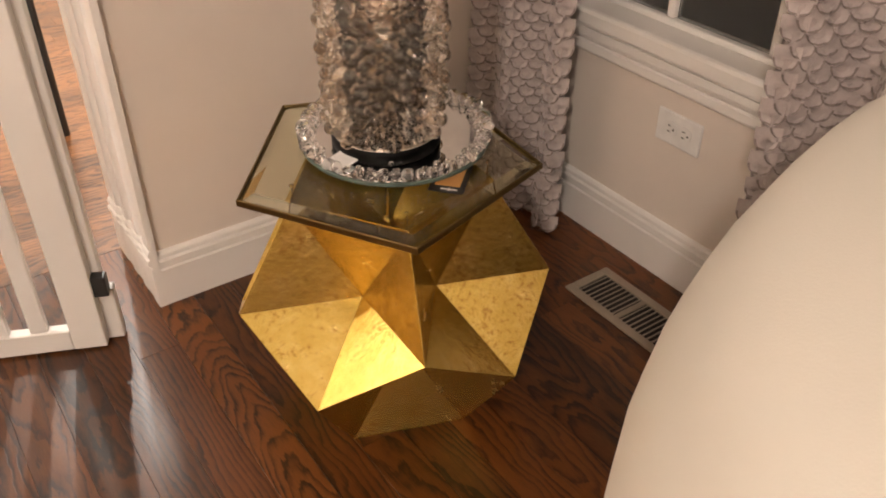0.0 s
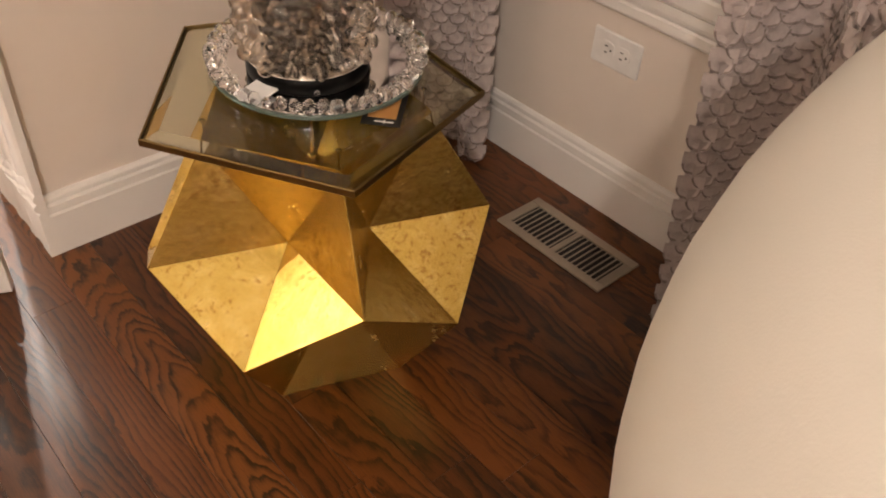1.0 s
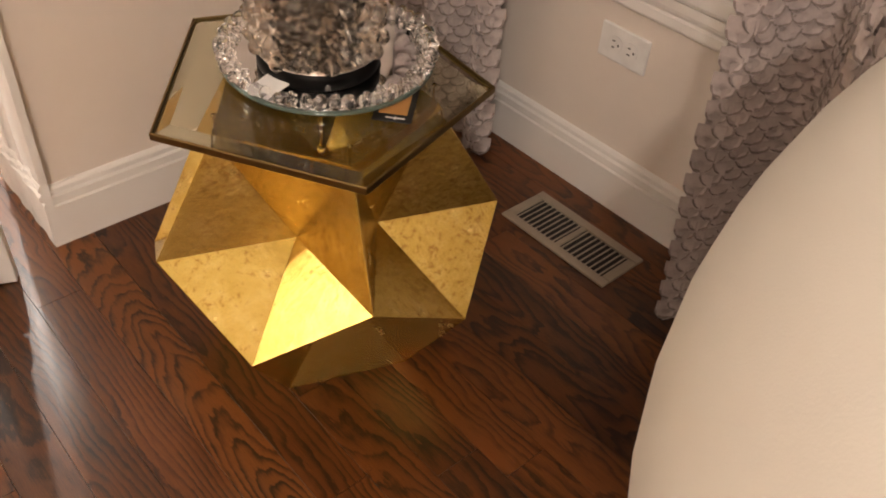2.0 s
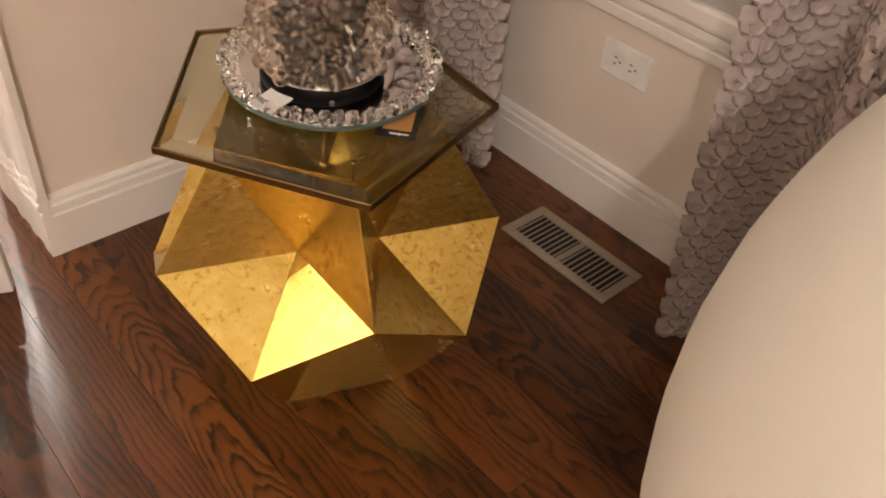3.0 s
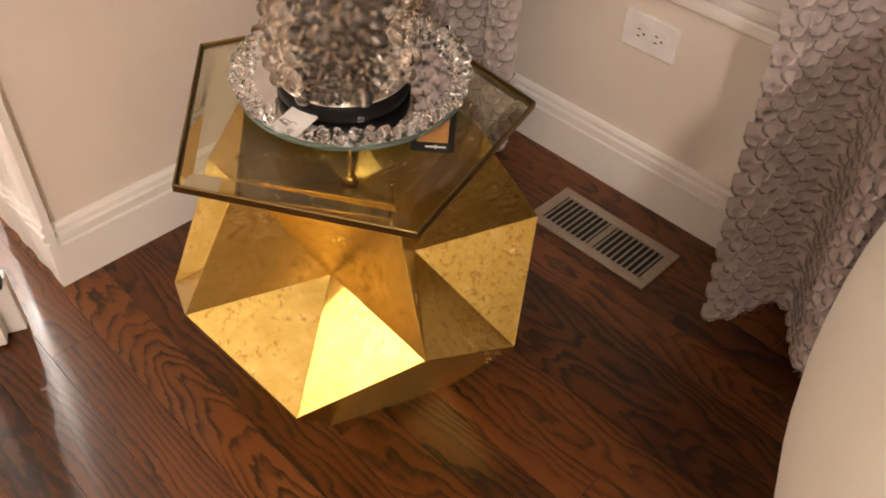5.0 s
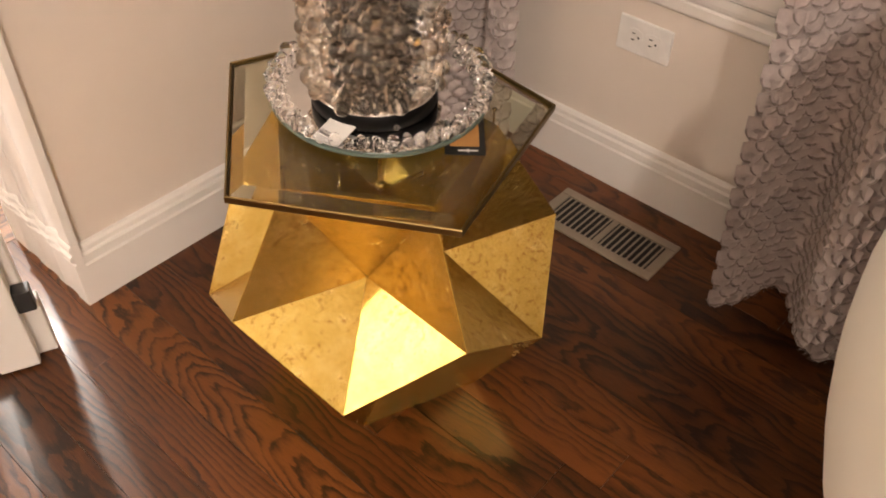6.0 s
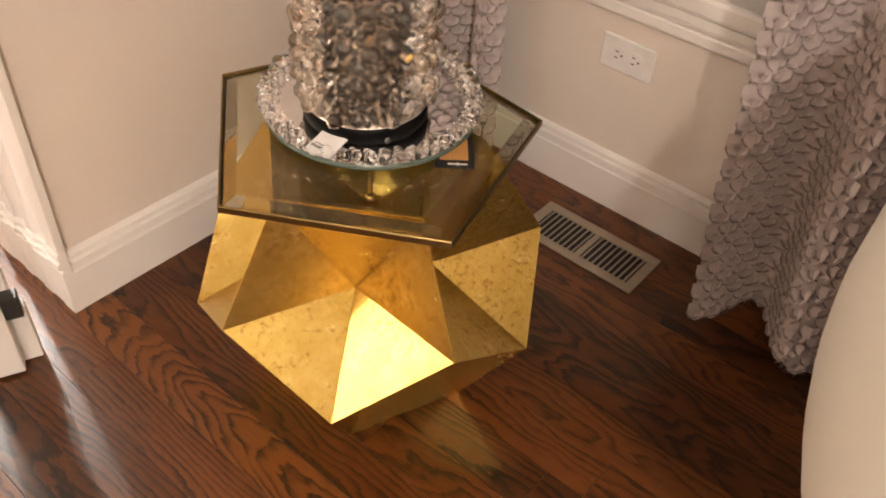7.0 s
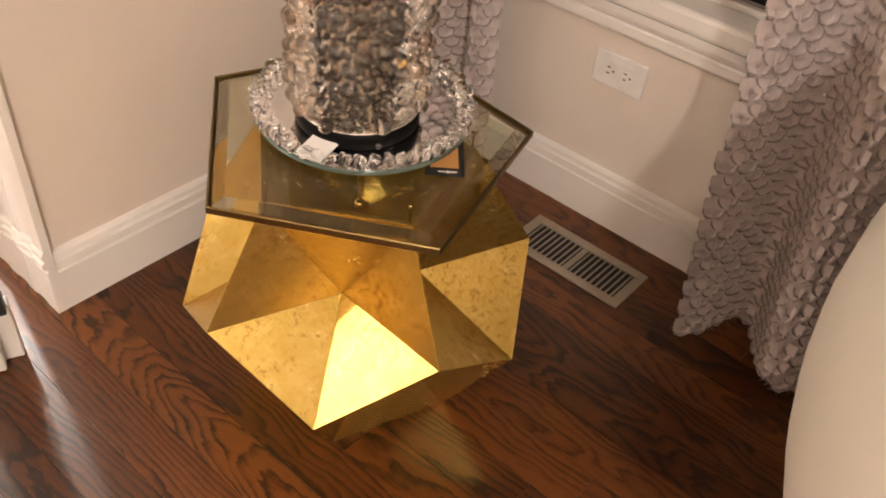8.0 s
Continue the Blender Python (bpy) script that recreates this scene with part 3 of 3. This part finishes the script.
for y0, y1 in ((RY0 + bd, ym - 0.006), (ym + 0.006, RY1 - bd)):
    n = 9
    for k in range(n):
        yc = y0 + (y1 - y0) * (k + 0.5) / n
        bm = box((RX0 + bd, -0.0024, -0.0006), (RX1 - bd, 0.0024, 0.0006))
        bmesh.ops.transform(bm, matrix=Matrix.Translation((0, yc, 0.0034)) @ Matrix.Rotation(radians(-24), 4, "X"), verts=bm.verts[:])
        part("louvre", bm, M_VENT, vent)

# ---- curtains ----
def edge_slots(faces):
    """Material slots for one flap: cloth inside, darker line, sides and lip round its edge."""
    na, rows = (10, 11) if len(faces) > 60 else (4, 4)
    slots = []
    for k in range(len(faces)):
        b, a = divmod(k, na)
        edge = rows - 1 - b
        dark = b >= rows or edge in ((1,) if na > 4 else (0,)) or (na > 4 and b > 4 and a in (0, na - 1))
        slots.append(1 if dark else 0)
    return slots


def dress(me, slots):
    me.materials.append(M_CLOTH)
    me.materials.append(M_CLOTH_EDGE)
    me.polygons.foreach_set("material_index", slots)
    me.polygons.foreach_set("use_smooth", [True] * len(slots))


def curtain(label, fold, y0, y1, hem, nearest):
    """A hanging curtain with deep folds, covered in overlapping petal flaps. fold(u, z) gives x and y for u from 0 to 1."""
    top = thing("curtain", (fold(0.5, 0.02)[0], (y0 + y1) / 2, 0), label, "curtain", "curtains at the window")
    bm = bmesh.new()
    nu, nz = 80, 60
    rows = []
    for j in range(nz + 1):
        row = []
        for i in range(nu + 1):
            u = i / nu
            z = hem(u) + (2.32 - hem(u)) * (j / nz) ** 1.4
            x, y = fold(u, z)
            row.append(bm.verts.new((x, y, z)))
        rows.append(row)
    for j in range(nz):
        for i in range(nu):
            bm.faces.new((rows[j][i], rows[j][i + 1], rows[j + 1][i + 1], rows[j + 1][i]))
    bmesh.ops.solidify(bm, geom=bm.faces[:], thickness=0.002)
    part("cloth", bm, M_CLOTH, top, "", True)
    # one flap, hanging along -z and facing +y
    w, h = 0.0425, 0.044
    shapes = []
    r = random.Random(11)
    for variant in range(8):
        na, nb = (10, 11) if variant < 5 else (4, 4)
        vs, fs = [], []
        ph, ruff, tuck = r.uniform(0, 6.3), r.uniform(0.0003, 0.0009), r.uniform(-0.2, 0.2)
        for b in range(nb + 1):
            q = (b / nb) ** 0.8
            half = w / 2 * (1.0 if q < 0.45 else math.sqrt(max(0.05, 1 - ((q - 0.45) / 0.56) ** 2)))
            for a in range(na + 1):
                s = 2 * a / na - 1
                rim = 1 - max(abs(s) * (0.55 + 0.45 * q), (q - 0.10) / 0.90)
                lift = 0.0010 + 0.0020 * q + ruff * math.sin(6 * s + ph) * q
                lift += 0.0034 * math.exp(-((rim - 0.04) / 0.07) ** 2) + 0.0017 * math.exp(-((rim - 0.24) / 0.06) ** 2)
                lift -= 0.0052 * math.exp(-((q - 0.62) / 0.14) ** 2 - ((s - tuck) / 0.38) ** 2)
                vs.append(Vector((s * half, lift, -q * h * (1 - 0.08 * abs(s)))))
        k = na + 1
        for b in range(nb):
            for a in range(na):
                o = b * k + a
                fs.append((o, o + 1, o + k + 1, o + k))
        # the gathered lip under the edge
        o = len(vs)
        for a in range(na + 1):
            v = vs[nb * k + a]
            vs.append(v + Vector((0, -0.0040, 0.0030)))
        for a in range(na):
            fs.append((nb * k + a, nb * k + a + 1, o + a + 1, o + a))
        shapes.append((vs, fs))
    meshes = []
    for vs, fs in shapes:
        me = bpy.data.meshes.new("petal")
        me.from_pydata(vs, [], fs)
        dress(me, edge_slots(fs))
        meshes.append(me)
    # even steps along the folded line
    places = []
    z, j = 0.0, 0
    while z < 2.25:
        line = [Vector((*fold(i / 300, max(z, 0.02)), 0)) for i in range(301)]
        dist = [0.0]
        for p, q in zip(line, line[1:]):
            dist.append(dist[-1] + (q - p).length)
        s = 0.012 + (0.0180 if j % 2 else 0.0)
        while s < dist[-1] - 0.008:
            i = next(i for i, d in enumerate(dist) if d >= s)
            u = i / 300
            zz = z + hem(u) + 0.040 + r.uniform(-0.0015, 0.0015)
            a, b = line[max(0, i - 3)], line[min(300, i + 3)]
            t = (b - a).normalized()
            n = Vector((0, 0, 1)).cross(t)
            if n.x > 0.0 and abs(n.x) > 0.01:
                n, t = -n, -t
            x, y = fold(u, zz)
            m = Matrix(((t.x, n.x, 0, x + n.x * 0.002), (t.y, n.y, 0, y + n.y * 0.002), (0, 0, 1, zz), (0, 0, 0, 1)))
            m = m @ Euler((r.uniform(-0.03, 0.03), r.uniform(-0.05, 0.05), r.uniform(-0.05, 0.05))).to_matrix().to_4x4()
            sc = r.uniform(0.94, 1.10)
            places.append((m @ Matrix.Diagonal((sc, r.uniform(0.85, 1.2), sc, 1)), r.randrange(5) if zz < 1.05 else 5 + r.randrange(3), zz, y))
            s += 0.0360
        z += 0.0220
        j += 1
    single = sorted((p for p in places if nearest(p[3], p[2])), key=lambda p: p[2])[:300]
    chosen = {id(p) for p in single}
    for p in single:
        piece("petal", meshes[p[1]], p[0], top)
    vs, fs, slots = [], [], []
    for p in places:
        if id(p) in chosen:
            continue
        slots.extend(edge_slots(shapes[p[1]][1]))
        o = len(vs)
        vs.extend(p[0] @ v for v in shapes[p[1]][0])
        fs.extend(tuple(o + i for i in f) for f in shapes[p[1]][1])
    me = bpy.data.meshes.new("petal_covering")
    me.from_pydata(vs, [], fs)
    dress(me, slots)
    ob = hang(new("petal_covering", me), top)
    ob["kind"] = "stuff"
    # frayed threads at the hem and out of the flaps
    vs, fs = [], []
    for _ in range(900):
        u = r.random()
        z = hem(u) + (r.uniform(0.0, 0.012) if r.random() < 0.5 else r.uniform(0.0, 0.8))
        x, y = fold(u, z)
        root = Vector((x - 0.005, y, z))
        drift = Vector((r.uniform(-1.0, 0.1), r.uniform(-0.8, 0.8), r.uniform(-0.9, 0.5))).normalized() * r.uniform(0.006, 0.017)
        bend = Vector((r.uniform(-1, 1), r.uniform(-1, 1), r.uniform(-1, 0.3))) * 0.004
        mid_p, tip = root + drift * 0.55 + bend, root + drift
        wide = Vector((0.0002, 0.0002, 0.0001))
        tip.z, mid_p.z = max(tip.z, 0.002), max(mid_p.z, 0.002)
        o = len(vs)
        vs.extend((root - wide, root + wide, mid_p - wide, mid_p + wide, tip))
        fs.extend(((o, o + 1, o + 3, o + 2), (o + 2, o + 3, o + 4)))
    me = bpy.data.meshes.new("frayed_threads")
    me.from_pydata(vs, [], fs)
    me.materials.append(M_CLOTH)
    ob = hang(new("frayed_threads", me), top)
    ob["kind"] = "stuff"
    return top


def fold_far(u, z):
    y = -0.285 + 0.275 * u
    return -0.090 - 0.055 * u * u - 0.030 * math.sin(2 * math.pi * (u * 2.0 + 0.05)) - 0.008 * math.sin(9 * u + 2 * z), y


def fold_near(u, z):
    flare = max(0.0, 1 - z / 0.7)
    y = -0.815 - 0.050 * flare ** 1.6 - 0.52 * u
    swing = 0.052 + 0.010 * flare
    return -0.125 - 0.028 * flare * (1 - 0.5 * u) - swing * math.cos(2 * math.pi * (u * 2.6 + 0.05 * flare)), y


curtain("mauve-grey curtain of overlapping petal flaps, hanging in the corner", fold_far, -0.285, -0.01, lambda u: 0.012 + 0.008 * math.sin(11 * u), lambda y, z: z < 0.75)
curtain("mauve-grey curtain of overlapping petal flaps, flared at the hem", fold_near, -0.83, -1.35, lambda u: 0.020 + 0.018 * math.sin(16.3 * u + 2.4) ** 2, lambda y, z: z < 0.80 and y > -1.13)

# ---- white armchair ----
chair = thing("armchair", (-0.45, -1.80, 0), "cream leather armchair with a tall rounded back", "armchair")
EC, ER, EA = Vector((-0.352, -1.988, 0.604)), (0.751, 0.949, 0.609), radians(37.5)
FRONT = Vector((0.60, -0.80, 0.0))
bm = bmesh.new()
bmesh.ops.create_uvsphere(bm, u_segments=72, v_segments=48, radius=1.0)
for v in bm.verts:
    d = v.co.copy()
    p = Vector((d.x * ER[0], d.y * ER[1], d.z * ER[2]))
    p = Matrix.Rotation(EA, 3, "Z") @ p
    face = p.normalized().dot(FRONT)
    z = EC.z + p.z
    if z > 0.36 and face > 0.0:
        k = min(1.0, face / 0.55)
        k = k * k * (3 - 2 * k) * min(1.0, (z - 0.36) / 0.10)
        p.x, p.y = p.x * (1 - 0.78 * k), p.y * (1 - 0.78 * k)
    q = EC + p
    if q.z > 0.84:
        q.z = 0.84 + (q.z - 0.84) * 0.45
    if q.x > -0.25:
        q.x = -0.25 + (q.x + 0.25) * 0.30
    q.z = max(q.z, 0.075)
    v.co = q
part("shell", bm, M_LEATHER, chair, "", True)
bm = lathe([(0.02, 0.30), (0.24, 0.31), (0.27, 0.34), (0.27, 0.41), (0.24, 0.445), (0.05, 0.455)], (-0.33, -2.05), 40)
part("seat_cushion", bm, M_LEATHER, chair, "", True)
for x, y in ((-0.66, -1.70), (-0.40, -1.52), (-0.20, -2.10), (-0.50, -2.18)):
    part("foot", lathe([(0.018, 0.0), (0.026, 0.01), (0.028, 0.11)], (x, y), 16), M_BLACK_METAL, chair, "short black foot", True)

# ---- white safety gate ----
GA = Vector((-1.085, -0.0785, 0))
GD = Vector((-0.915, 0.404, 0)).normalized()
gate = thing("safety_gate", GA, "white wooden safety gate with upright slats and a black hinge", "gate")
GM = Matrix.Translation(GA) @ Matrix.Rotation(math.atan2(GD.y, GD.x), 4, "Z")


def gate_part(name, lo, hi, material=None, label="", bevel=0.003, parent=None):
    bm = box(lo, hi, bevel)
    bmesh.ops.transform(bm, matrix=GM, verts=bm.verts[:])
    return part(name, bm, material or M_GATE, parent or gate, label)


gate_part("stile", (0.018, -0.014, 0.006), (0.082, 0.014, 0.84))
gate_part("bottom_rail", (0.0825, -0.013, 0.006), (1.05, 0.013, 0.054))
gate_part("top_rail", (0.0825, -0.013, 0.792), (1.05, 0.013, 0.84))
gate_part("stile", (1.0505, -0.014, 0.006), (1.11, 0.014, 0.84))
for k in range(13):
    a = 0.122 + k * 0.0715
    gate_part("slat", (a, -0.009, 0.0542), (a + 0.033, 0.009, 0.7918))
hinge_post = gate_part("hinge_post", (-0.012, -0.040, 0.002), (0.030, -0.0145, 0.126))
# added upright that shuts off the hall light left of the floor beam
gate_part("post_extension", (0.002, -0.040, 0.1262), (0.030, -0.0145, 0.84), parent=hinge_post)
gate_part("hinge", (-0.010, -0.0143, 0.128), (0.0176, 0.012, 0.172), M_BLACK_METAL, "black metal hinge", 0.002, hinge_post)

tagged(part("metal_post", lathe([(0.013, 0.0), (0.014, 0.004), (0.014, 1.0), (0.012, 1.006)], (-0.927, 0.905), 20), M_BLACK_METAL), "thin black metal post standing in the next room", "post")

# ---- floors, board by board ----
def board_mesh(w, l, along, t=0.014, ch=0.00012):
    bm = bmesh.new()
    a, b = (w / 2, l / 2) if along else (l / 2, w / 2)
    low = [bm.verts.new((sx * a, sy * b, -t)) for sx, sy in ((-1, -1), (1, -1), (1, 1), (-1, 1))]
    mid_ = [bm.verts.new((sx * a, sy * b, -ch * 0.6)) for sx, sy in ((-1, -1), (1, -1), (1, 1), (-1, 1))]
    up = [bm.verts.new((sx * (a - ch), sy * (b - ch), 0)) for sx, sy in ((-1, -1), (1, -1), (1, 1), (-1, 1))]
    bm.faces.new(up)
    for p, q in ((low, mid_), (mid_, up)):
        for i in range(4):
            bm.faces.new((p[i], p[(i + 1) % 4], q[(i + 1) % 4], q[i]))
    return bm


floor = thing("floor", (-1, -1, 0), "dark red-brown stained oak strip floor, glossy", "floor", kind="structure")
part("subfloor", box((-4.2, -4.6, -0.06), (0, 0.25, -0.0145)), M_SUB, floor)
BW = 0.0825
r = random.Random(21)
for k in range(-37, 13):
    xc = -1.068 + BW * (k + 0.5)
    if xc + BW / 2 > 0.01 or xc < -4.16:
        continue
    end = 0.249 if xc < -0.90 else -0.001
    y = end
    first = True
    while y > -4.55:
        l = r.uniform(0.9, 1.9) * (r.uniform(0.35, 1) if first else 1)
        if abs(xc - (-1.068 + BW * 3.5)) < 0.01 and first:
            l = 0.60
        figured = abs(xc - (-1.068 + BW * 1.5)) < 0.01 and first
        if figured:
            l = 1.30
        first = False
        l = min(l, y + 4.58)
        ob = part("floor_board", board_mesh(BW - 0.0008, l - 0.0008, 1), M_OAK_FIGURED if figured else M_OAK, floor)
        ob.location = (xc, y - l / 2, 0)
        y -= l
hall_floor = thing("floor_hall", (-2, 2, 0), "lighter amber oak strip floor of the next room", "floor", kind="structure")
part("subfloor", box((-5.2, 0.2505, -0.06), (1.6, 4.0, -0.0145)), M_SUB, hall_floor)
k = 0
while 0.25 + BW * (k + 1) < 4.0:
    yc = 0.25 + BW * (k + 0.5)
    x = -5.19
    while x < 1.55:
        l = min(r.uniform(0.9, 2.2), 1.59 - x)
        ob = part("floor_board", board_mesh(BW - 0.0008, l - 0.0008, 0), M_OAK_HALL, hall_floor)
        ob.location = (x + l / 2, yc, 0)
        x += l
    k += 1
